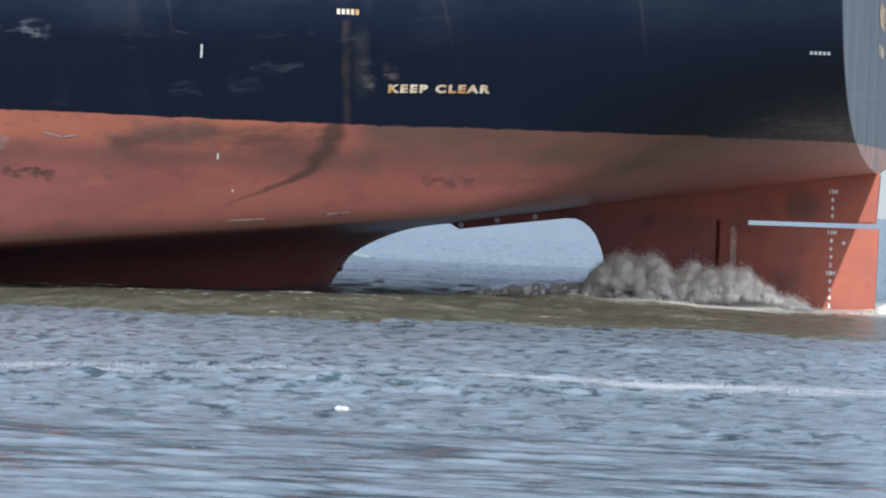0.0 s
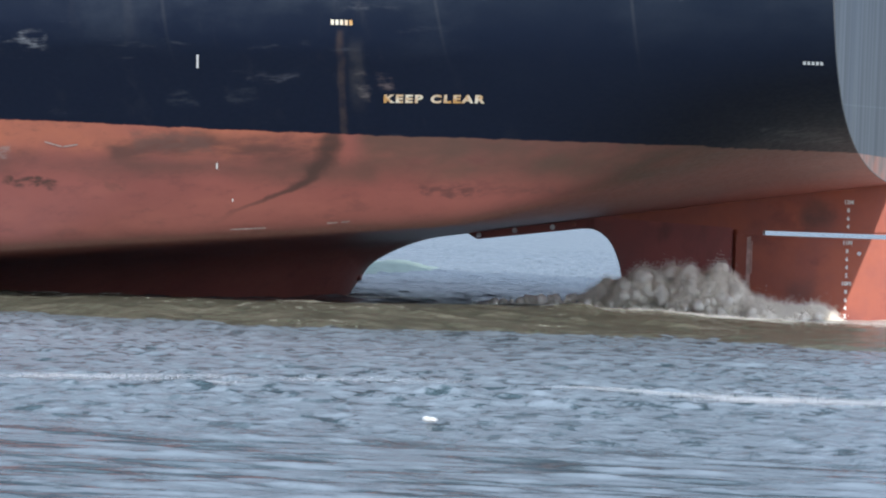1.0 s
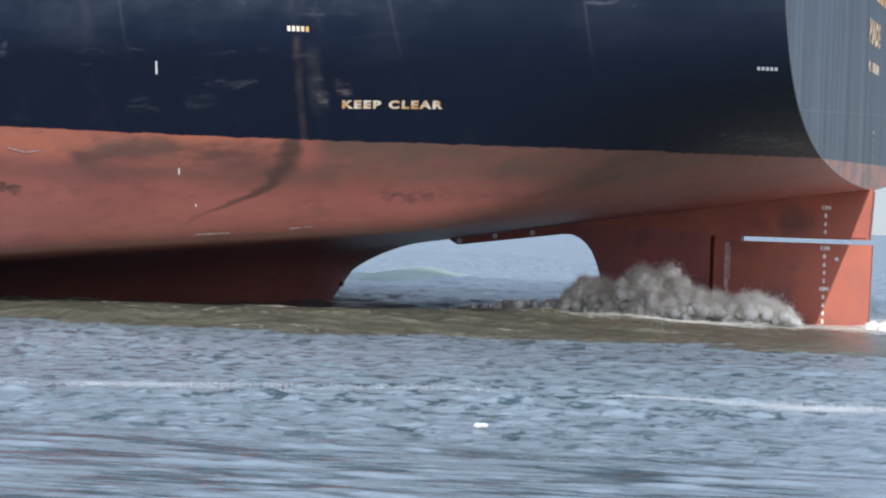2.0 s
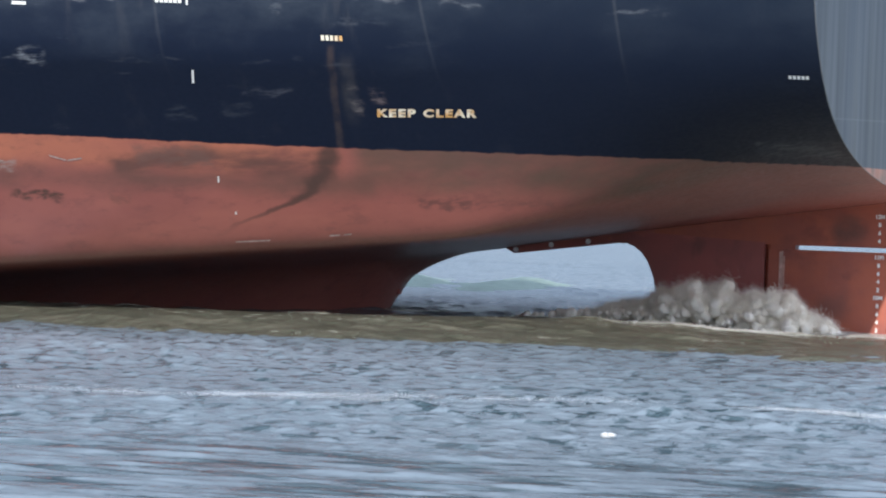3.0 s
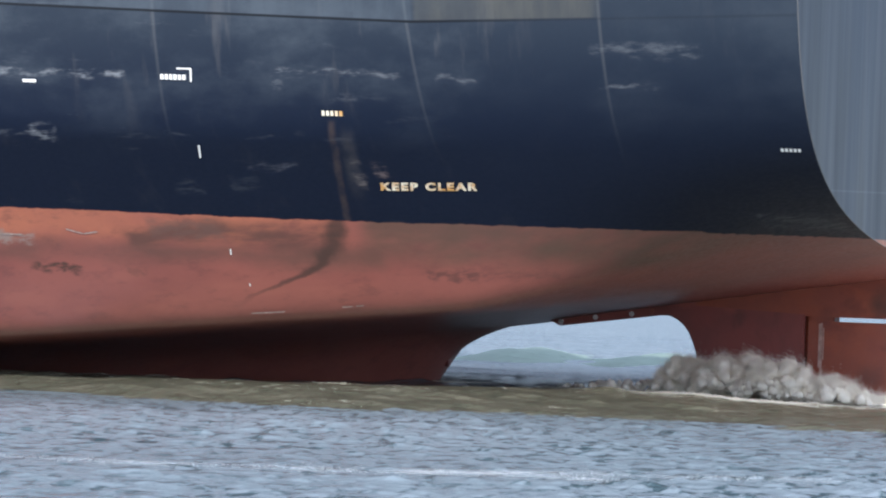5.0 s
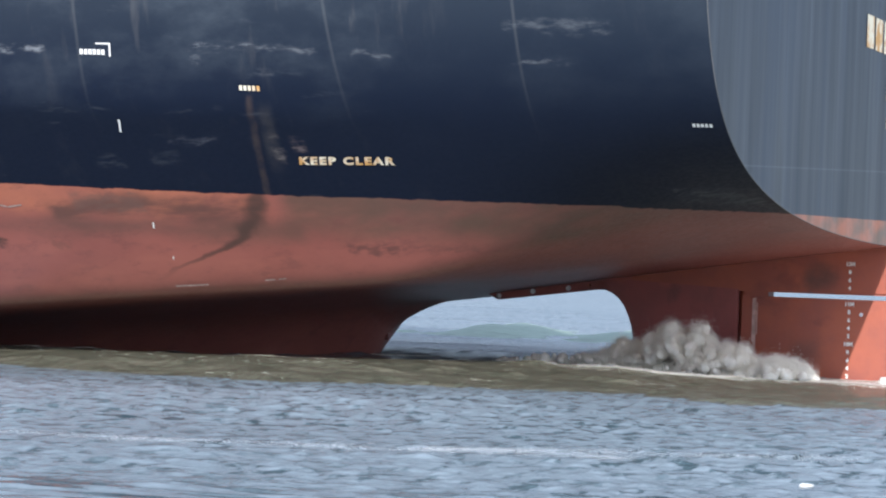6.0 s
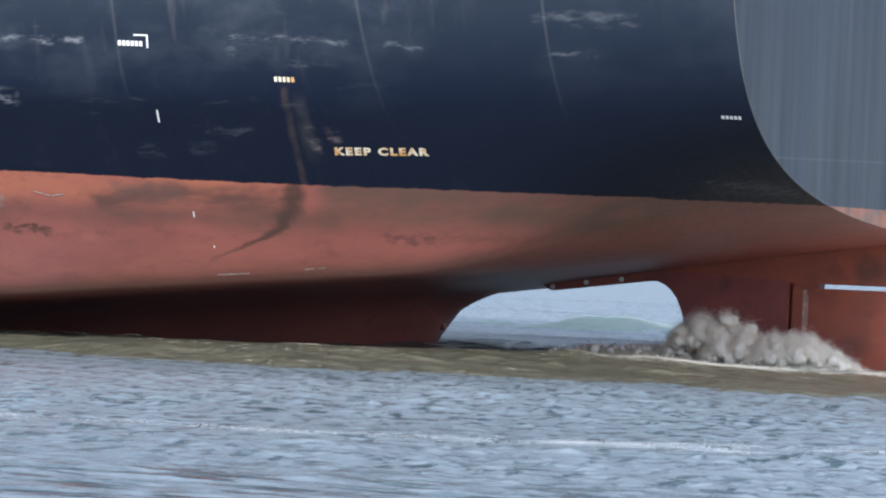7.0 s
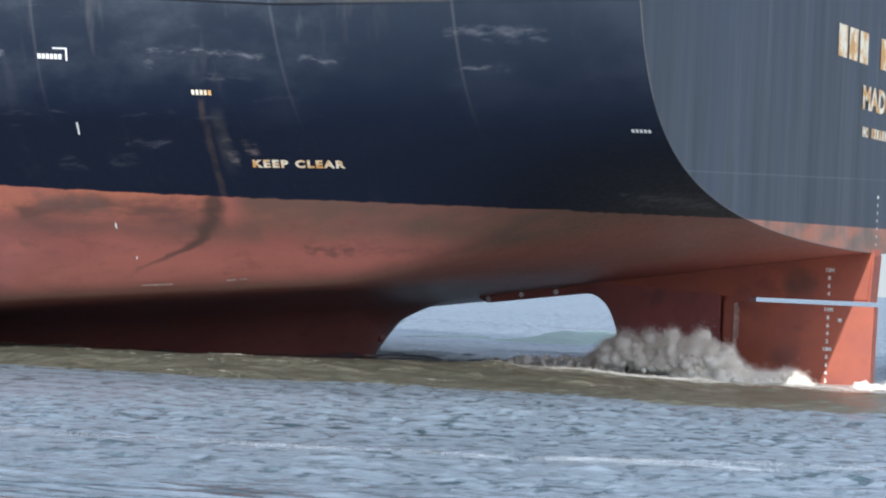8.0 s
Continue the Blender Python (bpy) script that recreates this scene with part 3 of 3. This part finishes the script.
def build_stern_gear(ship):
    # centre-line web over the screw aperture
    part("web_plate", plate([(-9.9, 2.4), (-9.62, 1.86), (-9.33, 1.70), (-6.67, 2.06), (-6.3, 2.06), (-5.4, 2.0), (-5.0, 3.2), (-7, 3.0)], 0.34), HORN, ship, "red centre-line web with anodes")
    for x, z in ((-9.28, 1.80), (-8.36, 1.95), (-7.40, 2.07), (-6.06, 2.08)):
        put_part("anode", disc(0.07, 0.07), ZINC, ship, x, -0.20, z, "round pale zinc anode")
    for x, z in ((-6.85, 2.16), (-5.4, 2.3)):
        put_part("lug", disc(0.05, 0.06), RUDDER, ship, x, -0.20, z)
    # boss round the shaft at the skeg's foot
    bm = bmesh.new()
    bmesh.ops.create_cone(bm, cap_ends=True, segments=24, radius1=0.20, radius2=0.15, depth=0.9)
    bmesh.ops.bevel(bm, geom=list(bm.edges), offset=0.02, segments=2, affect="EDGES")
    bmesh.ops.rotate(bm, cent=(0, 0, 0), matrix=Matrix.Rotation(radians(90), 3, "Y"), verts=bm.verts)
    boss = put_part("stern_boss", bm, HORN, ship, -12.78, 0.0, 0.66, "dark red shaft boss")
    put_part("bolt", disc(0.03, 0.05), ZINC, boss, -12.43, -0.17, 0.70)
    # fixed horn ahead of the blade; its front edge curves up into the web
    out = [(-6.34, 2.06), (-6.15, 1.98), (-5.98, 1.85), (-5.83, 1.66), (-5.72, 1.42), (-5.64, 1.2), (-5.58, 0.9), (-5.50, 0.3), (-5.4, -3.0), (-2.84, -3.0), (-2.84, 2.17), (-2.84, 3.0), (-5.6, 2.9), (-6.4, 2.6)]
    part("rudder_horn", plate(out, 0.845, 0.04), HORN, ship, "dark red fixed rudder horn")
    # deadwood above the blade
    bm = plate([(-5.7, 2.30), (-2.9, 2.17), (0.2, 2.175), (1.05, 2.18), (1.12, 3.36), (1.0, 3.6), (0.2, 3.5), (-5.6, 3.1)], 0.86, 0.05)
    part("deadwood", bm, RUDDER, ship, "orange-red deadwood under the counter")
    blade = part("rudder_blade", foil(-2.86, 1.13, 0.40, 0.03, 0.55, -4.0, 2.06, 2, -0.10, 0.0), RUDDER, ship, "orange rudder blade, sunlit at its trailing edge", False)
    put_part("anode", disc(0.05, 0.06), ZINC, blade, 0.29, -0.36, 1.69)
    part("weld_streak", bars([(-2.47, -2.42, 0.9, 2.0), (-2.42, -2.37, 0.7, 2.02), (-2.36, -2.33, 1.1, 1.9)]), STREAK, blade, "pale worn streak").location.y = -0.425
    part("stock", foil(-2.92, -2.1, 0.30, 0.3, 1.0, 2.0, 2.4), RUDDER, ship, "dark rudder stock")
    # draft figures
    def mark(words, size, x, y, z):
        bm = text_mesh(words, size, 1.0, 0.045)
        w = max(v.co.x for v in bm.verts)
        for v in bm.verts:
            v.co = (x + v.co.x - w / 2, y, z + v.co.z)
        part("draft_mark", bm, WHITE, ship)
    for m in (12, 11, 10, 9):
        for i, words in enumerate((f"{m}M", "8", "6", "4", "2")):
            z = m - 9.1 if i == 0 else m - 9.1 - 1 + (0.8, 0.6, 0.4, 0.2)[i - 1]
            if z < 0.0 or (m == 12 and words == "2"):
                continue
            high = z > 2.15
            mark(words, 0.135, 0.0, -0.445 if high else -0.42, z)


ship = tagged(new("container_ship"), "black-hulled container ship with worn red bottom, stern", "ship")
build_hull(ship)
build_marks(ship)
build_stern_gear(ship)


# ---- water ----
def waves(x, y, seed, heading, spread, lengths, rms):
    """Sum of many small wave trains; sharpened a little at the crests."""
    r = np.random.RandomState(seed)
    z = np.zeros_like(x)
    for L in lengths:
        a = heading + r.normal(0, spread)
        k = 2 * math.pi / (L * r.uniform(0.85, 1.15))
        z += (L ** 0.9) * np.sin(k * (x * math.cos(a) + y * math.sin(a)) + r.uniform(0, 6.28))
    z *= rms / z.std()
    return z + 0.25 * (z * z - rms * rms) / rms


def far(a, b, n):
    """Steps that grow from a to b."""
    return list(np.geomspace(a, b, n))


def sheet(name, xs, ys, height, material):
    gx, gy = np.meshgrid(np.array(xs), np.array(ys))
    gz = height(gx, gy)
    me = mesh_of(name, np.stack([gx, gy, gz], -1).reshape(-1, 3).tolist(), grid_faces(len(ys), len(xs)), material)
    return new(name, me)


LONG = [0.24, 0.27, 0.30, 0.34, 0.38, 0.42, 0.47, 0.52, 0.58, 0.65, 0.72, 0.8, 0.9, 1.0, 1.15, 1.3, 1.5, 1.8, 2.2, 2.8]


def calm(y):
    """One over the open water, little towards the sheltered shore."""
    return 0.12 + 0.88 / (1 + np.exp(-np.clip((y + 46.6) / 0.8, -50, 50)))


def sea_height(x, y):
    chop = waves(x, y, 3, 1.40, 0.6, LONG, 0.014) + waves(x, y, 5, 1.9, 0.7, LONG[:9], 0.007)
    roll = waves(x, y, 11, 1.56, 0.30, [0.2, 0.24, 0.28, 0.33, 0.4, 0.47, 0.55, 0.65, 0.78, 0.92, 1.2], 0.0070)
    gust = 0.8 + 0.35 * np.sin(0.31 * x + 0.5 * np.sin(0.4 * y)) * np.sin(0.23 * y + 1.0)
    fade = np.clip(1 - (np.hypot(x, y) - 130) / 200, 0, 1)
    c = calm(y)
    return (chop * c * gust + roll * (1.3 - c)) * fade


sea_x = [-v for v in reversed(far(25, 4800, 34))] + list(np.arange(-24, 16, 0.085)) + far(16.2, 4800, 40)
sea_y = [-v for v in reversed(far(57, 4800, 16))] + list(np.arange(-56, -24, 0.06)) + list(np.arange(-24, 20, 0.16)) + list(np.arange(20, 130, 0.45)) + far(131, 4800, 40)
sea = tagged(sheet("water", sea_x, sea_y, sea_height, SEA), "choppy grey-blue estuary water", "water", "", "structure")


def wake_height(x, y):
    ridge = np.interp(x, [-30, -10, -3, 2, 8], [-15, -14, -9.5, -6.5, -5])
    tall = np.interp(x, [-60, -14, -5, -1, 2, 8], [0.25, 0.28, 0.36, 0.14, 0.05, 0.0])
    side = np.where(y < ridge, 3.2, 2.0)
    z = 0.06 + tall * np.exp(-((y - ridge) / side) ** 2) + waves(x, y, 21, 1.4, 0.7, LONG[6:], 0.015)
    z += 0.08 * np.exp(-((x + 12.2) / 2.6) ** 2 - ((y + 0.8) / 2.4) ** 2)
    edge = np.minimum.reduce([(x + 60) / 6, (26 - x) / 10, (y + 20 + 0.9 * np.sin(x * 0.5) + 0.5 * np.sin(x * 1.3)) / 4, (13 - y) / 3])
    return z - 0.35 * np.clip(1 - edge, 0, 1)


wake = tagged(new("wake"), "smooth muddy brown water along the hull", "wake")
wake_x, wake_y = np.meshgrid(np.concatenate([np.arange(-60, -26, 0.6), np.arange(-26, 26.1, 0.14)]), np.arange(-24, 13.1, 0.14))
WAKE_Z = wake_height(wake_x, wake_y)
part("muddy_surface", mesh_of("muddy_surface", np.stack([wake_x, wake_y, WAKE_Z], -1).reshape(-1, 3).tolist(), grid_faces(*wake_x.shape), MUDDY), MUDDY, wake)


def swell_height(x, y):
    train = 0.24 + 0.18 * np.cos(2 * math.pi * x / 5.5 + 0.2 * (y - 40)) + 0.04 * np.sin(1.1 * x + y)
    edge = np.minimum.reduce([(1.1 - x) / 2.5, (x + 10) / 3, (y - 31) / 5, (54 - y) / 8])
    return train * np.clip(edge, 0, 1) ** 0.7 - 0.10 + waves(x, y, 31, 1.4, 0.8, LONG[8:], 0.015)


swell = tagged(new("stern_wave"), "green-grey wave train on the ship's far side", "wave")
swell_x, swell_y = np.meshgrid(np.arange(-10, 1.3, 0.12), np.arange(31.0, 54.1, 0.2))
part("wave_surface", mesh_of("wave_surface", np.stack([swell_x, swell_y, swell_height(swell_x, swell_y)], -1).reshape(-1, 3).tolist(), grid_faces(*swell_x.shape), SWELL), SWELL, swell)


def blob_cloud(n, rnd, spot, size, squash=1.0, long=1.0):
    """Many small uneven lumps in one mesh; spot and size give each its place and radius."""
    base = bmesh.new()
    bmesh.ops.create_icosphere(base, subdivisions=1, radius=1.0)
    bv = np.array([v.co for v in base.verts])
    bf = np.array([[v.index for v in f.verts] for f in base.faces])
    base.free()
    verts, faces = [], []
    for i in range(n):
        c, r = spot(rnd), size(rnd)
        q = bv * (r * (0.75 + 0.5 * rnd.rand(len(bv), 1)))
        q[:, 2] *= squash
        q[:, 0] *= long
        verts.append(q + c)
        faces.append(bf + i * len(bv))
    return np.concatenate(verts).tolist(), np.concatenate(faces).tolist()


def specks(n, rnd, spot, size, flat=1.0):
    """Very many tiny drops, too small to pick apart."""
    bv = np.array([(1, 1, 1), (1, -1, -1), (-1, 1, -1), (-1, -1, 1)]) * np.array([0.75, 0.75, 0.75 * flat])
    bf = np.array([(0, 1, 2), (0, 3, 1), (0, 2, 3), (1, 3, 2)])
    c = np.array([spot(rnd) for _ in range(n)])
    r = np.array([size(rnd) for _ in range(n)])
    v = (c[:, None, :] + bv[None] * r[:, None, None]).reshape(-1, 3)
    f = (bf[None] + 4 * np.arange(n)[:, None, None]).reshape(-1, 3)
    return v.tolist(), f.tolist()


def puffs(n, rnd, place, off):
    """Overlapping knobbly lumps, like a cauliflower; place gives each its centre and size."""
    base = bmesh.new()
    bmesh.ops.create_icosphere(base, subdivisions=2, radius=1.0)
    bv = [v.co.copy() for v in base.verts]
    bf = np.array([[v.index for v in f.verts] for f in base.faces])
    base.free()
    verts, faces = [], []
    for i in range(n):
        c, size = place(rnd)
        r, c = size * rnd.uniform(0.6, 1.25), Vector(c)
        for d in bv:
            q = c + d * r
            bulge = 0.75 * abs(noise.noise(q * 4.0 + off)) + 0.60 * abs(noise.noise(q * 9.0 + off))
            verts.append(tuple(c + d * (r * (0.75 + bulge))))
        faces.append(bf + i * len(bv))
    return verts, np.concatenate(faces).tolist()


def splash(seed, length, height):
    """A burst of spray: a dense lumpy heart with fine droplets round it."""
    rnd = np.random.RandomState(seed)
    tops = [(rnd.uniform(-0.8, 0.8), rnd.uniform(0.25, 0.5), rnd.uniform(0.6, 1.0)) for _ in range(4)]

    def crown(u):
        return height * (0.5 + 0.5 * max(h * math.exp(-((u - c) / w) ** 2) for c, w, h in tops)) * (1 - abs(u) ** 3)

    off = Vector(rnd.uniform(-40, 40, 3))

    def puff_at(r):
        a, b = r.uniform(-1, 1), math.acos(r.uniform(-0.95, 0.95))
        c, w = crown(a), 0.42 * (1 - a ** 4) + 0.02
        k = r.uniform(0.5, 1.0)
        return np.array([a * length / 2, -w * k * math.cos(b), -0.14 + c * k * math.sin(b)]), 0.085 + 0.085 * c

    verts, faces = puffs(170, rnd, puff_at, off)
    shell = np.array(verts)

    def mist(r):
        q = max((shell[j] for j in r.randint(len(shell), size=2)), key=lambda c: c[2])
        return q + np.array([r.normal(0, 0.05), r.normal(-0.05, 0.06), r.normal(0.01, 0.045) + r.exponential(0.045)])

    ob = tagged(new("splash"), "billow of grey-brown spray from the screw", "splash", "bursts of propeller spray")
    tagged(part("billow", mesh_of("billow", verts, faces, SPRAY), SPRAY, ob), "", "", "", "stuff")
    v, f = specks(36000, rnd, mist, lambda r: r.uniform(0.004, 0.010))
    tagged(part("mist", mesh_of("mist", v, f, SPRAY, False), SPRAY, ob), "", "", "", "stuff")
    return ob


bursts = [splash(40 + i, 2.0 + 0.25 * (i % 3), (0.32, 0.78, 1.05, 0.98, 0.76, 0.55, 0.32)[i]) for i in range(7)]


def white_water():
    """The lasting lumpy wash at the foot of the spray and the foam that edges it."""
    rnd = np.random.RandomState(77)

    off = Vector((3.1, 7.7, 1.3))

    def boil(r):
        x = r.uniform(-8.9, -1.2)
        top = 0.40 * min(1, (x + 9.4) / 2.4) * min(1, (-0.9 - x) / 2.0)
        return np.array([x, -2.2 + r.normal(0, 0.35), r.uniform(-0.05, top)]), r.uniform(0.06, 0.13)

    verts, faces = puffs(340, rnd, boil, off)
    shell = np.array(verts)
    tagged(part("wash", mesh_of("wash", verts, faces, SPRAY), SPRAY, wake, "low brown-grey boiling wash"), "", "", "", "stuff")

    def mist(r):
        q = shell[r.randint(len(shell))]
        return q + np.array([r.normal(0, 0.03), r.normal(-0.03, 0.05), r.normal(0.02, 0.03) + r.exponential(0.015)])

    v, f = specks(12000, rnd, mist, lambda r: r.uniform(0.004, 0.009))
    tagged(part("wash_mist", mesh_of("wash_mist", v, f, SPRAY, False), SPRAY, wake), "", "", "", "stuff")

    # churned foam astern of the rudder, in the sun
    def churn(r):
        x = 1.35 + r.exponential(5.0)
        y = r.normal(0, 2.2 + 0.12 * x)
        return np.array([x, y, surface_z(min(x, 25.0), max(min(y, 12.0), -23.0)) - 0.03]), r.uniform(0.07, 0.22)

    v, f = puffs(300, rnd, churn, off)
    v = np.array(v)
    v[:, 2] = np.where(v[:, 2] > 0.05, 0.05 + 0.7 * (v[:, 2] - 0.05), v[:, 2])
    tagged(part("stern_foam", mesh_of("stern_foam", v.tolist(), f, FOAM), FOAM, wake, "white churned foam behind the rudder"), "", "", "", "stuff")

    # a thin white line where the water lifts behind the skeg
    def lip(r):
        x = -12.6 + abs(r.normal(0, 0.9))
        y = -0.6 + r.normal(0, 0.12)
        return np.array([x, y, surface_z(x, y) + abs(r.normal(0, 0.015))])

    v, f = specks(1500, rnd, lip, lambda r: r.uniform(0.004, 0.009), 0.4)
    tagged(part("foam_lip", mesh_of("foam_lip", v, f, CREAM), CREAM, wake), "", "", "", "stuff")

    def rim(r):
        if r.rand() < 0.8:
            x = r.triangular(-4.7, -2.0, 0.5)
            y = np.interp(x, [-10, -3, 2], [-14, -9.5, -6.5]) + 0.35 * math.sin(3.1 * x) - abs(r.normal(0, 0.35))
        else:
            x, y = 0.7 + r.exponential(1.6), -5.5 + r.normal(0, 1.0)
        return np.array([x, y, surface_z(x, y) + abs(r.normal(0, 0.025))])

    v, f = specks(11000, rnd, rim, lambda r: r.uniform(0.003, 0.009), 0.4)
    tagged(part("foam_rim", mesh_of("foam_rim", v, f, FOAM), FOAM, wake, "bright cream foam edge"), "", "", "", "stuff")


crest_x = np.random.RandomState(9).uniform(-26, 4, 130)
ridge_y = np.interp(crest_x, [-30, -10, -3, 2, 8], [-15, -14, -9.5, -6.5, -5]) + 0.5 - np.abs(np.random.RandomState(10).normal(0, 1.0, 130) * np.where(np.arange(130) % 2, 2.6, 0.35))


def surface_z(px, py):
    """Height of the muddy sheet at a place, from its own grid."""
    i = np.abs(wake_x[0] - px).argmin()
    j = np.abs(wake_y[:, 0] - py).argmin()
    return WAKE_Z[j, i]


white_water()
flecks = []
rnd = np.random.RandomState(31)
for px, py in zip(crest_x, ridge_y):
    if py > -22:
        wide, deep = rnd.uniform(0.12, 0.45), rnd.uniform(0.05, 0.35)
        for _ in range(int(90 * wide * rnd.uniform(0.5, 1.3))):
            qx, qy = px + rnd.normal(0, wide), py + rnd.normal(0, deep)
            flecks.append((qx, qy, surface_z(qx, qy) - 0.004))
spots = iter(flecks)
v, f = blob_cloud(len(flecks), np.random.RandomState(12), lambda r: np.array(next(spots)), lambda r: r.uniform(0.003, 0.006), 0.35, 22.0)
tagged(part("foam_fleck", mesh_of("foam_fleck", v, f, CREAM), CREAM, wake, "scattered flecks of pale foam"), "", "", "", "stuff")


def foam_streak(points, count, seed):
    """A drifting line of thin foam through a few bends."""
    rnd = np.random.RandomState(seed)
    px, py = np.array(points).T
    clumps = [(rnd.uniform(px[0], px[-1]), rnd.uniform(0.12, 0.8), 0.1 + 0.8 * rnd.rand() ** 2, rnd.normal(0, 0.15)) for _ in range(int(2.2 * (px[-1] - px[0])))]

    def at(r):
        c, long, wide, aside = clumps[r.randint(len(clumps))]
        x = min(max(c + r.normal(0, long), px[0]), px[-1]) + r.normal(0, 0.2)
        return np.array([x, np.interp(x, px, py) + 0.18 * math.sin(2.1 * x) + aside + r.normal(0, wide), 0.040 + r.uniform(-0.02, 0.02)])

    v, f = specks(count * 12, rnd, at, lambda r: r.uniform(0.003, 0.009), 0.2)
    ob = new("foam_streak", mesh_of("foam_streak", v, f, SCUM))
    return tagged(ob, "long thin streak of pale foam on the water", "foam", "foam streaks on the water", "stuff")


streaks = [foam_streak([(-18.5, -41.2), (-14.2, -40.4), (-10.0, -39.2), (-7.5, -37.2), (-4.5, -35.7)], 700, 1),
           foam_streak([(-2.8, -35.6), (0.0, -36.3), (2.7, -35.8), (5.5, -35.0)], 1700, 2),
           foam_streak([(-9.4, -38.6), (-8.4, -38.6), (-6.9, -38.2)], 240, 3)]

debris = tagged(new("drifting_scrap", None), "white scrap afloat on the water", "debris")
v, f = blob_cloud(9, np.random.RandomState(5), lambda r: np.array([r.uniform(-0.05, 0.05), r.normal(0, 0.02), r.uniform(0.0, 0.02)]), lambda r: r.uniform(0.036, 0.05), 0.65, 1.25)
part("scrap", mesh_of("scrap", v, f, SCRAP), SCRAP, debris)


# ---- what moves ----
def ahead(t):
    """How far the ship has gone."""
    return 1.8516 * t + 0.01334 * t * t


def motions():
    steps = [0, 1, 2, 3, 4, 5, 6, 7, 8]
    walk(ship, [(t, pose(-ahead(t), 0, 0)) for t in steps])
    walk(wake, [(t, pose(-ahead(t), 0, 0)) for t in steps])
    walk(swell, [(t, pose(2.9 + 1.28 * (-ahead(t) - 16.1 + 1.05 * (t - 2.8)), 0, 0)) for t in steps])
    for foam in streaks:
        walk(foam, [(t, pose(0.02 * t, 0.01 * t, 0.005 * math.sin(3 * t))) for t in steps])
    walk(sea, [(t, pose(0.25 * t, 0, 0)) for t in (0, 4, 8)])
    walk(debris, [(t, pose(-2.95 - 0.1 * t, -43.9 + 0.33 * t, 0.04, 0, 4 * math.sin(2 * t), 5 * t)) for t in np.arange(0, 8.1, 0.5)])
    for i, ob in enumerate(bursts):
        rows = []
        for t in np.arange(0, 8.01, 0.2):
            s = -5.65 + i * 0.735 + 0.04 * t + 0.35 * math.sin(1.7 * t + 2.1 * i)
            lift = (0.22, 0.38, 0.46, 0.48, 0.48, 0.46, 0.44)[i] + 0.13 * math.sin(2.6 * t + 1.7 * i) - 0.05 * i
            rows.append((t, pose(s - ahead(t), (-2.0, -2.4, -2.8, -3.0, -3.2, -3.2, -3.0)[i], lift, 0, 4 * math.sin(2 * t + i), 0)))
        walk(ob, rows)


motions()
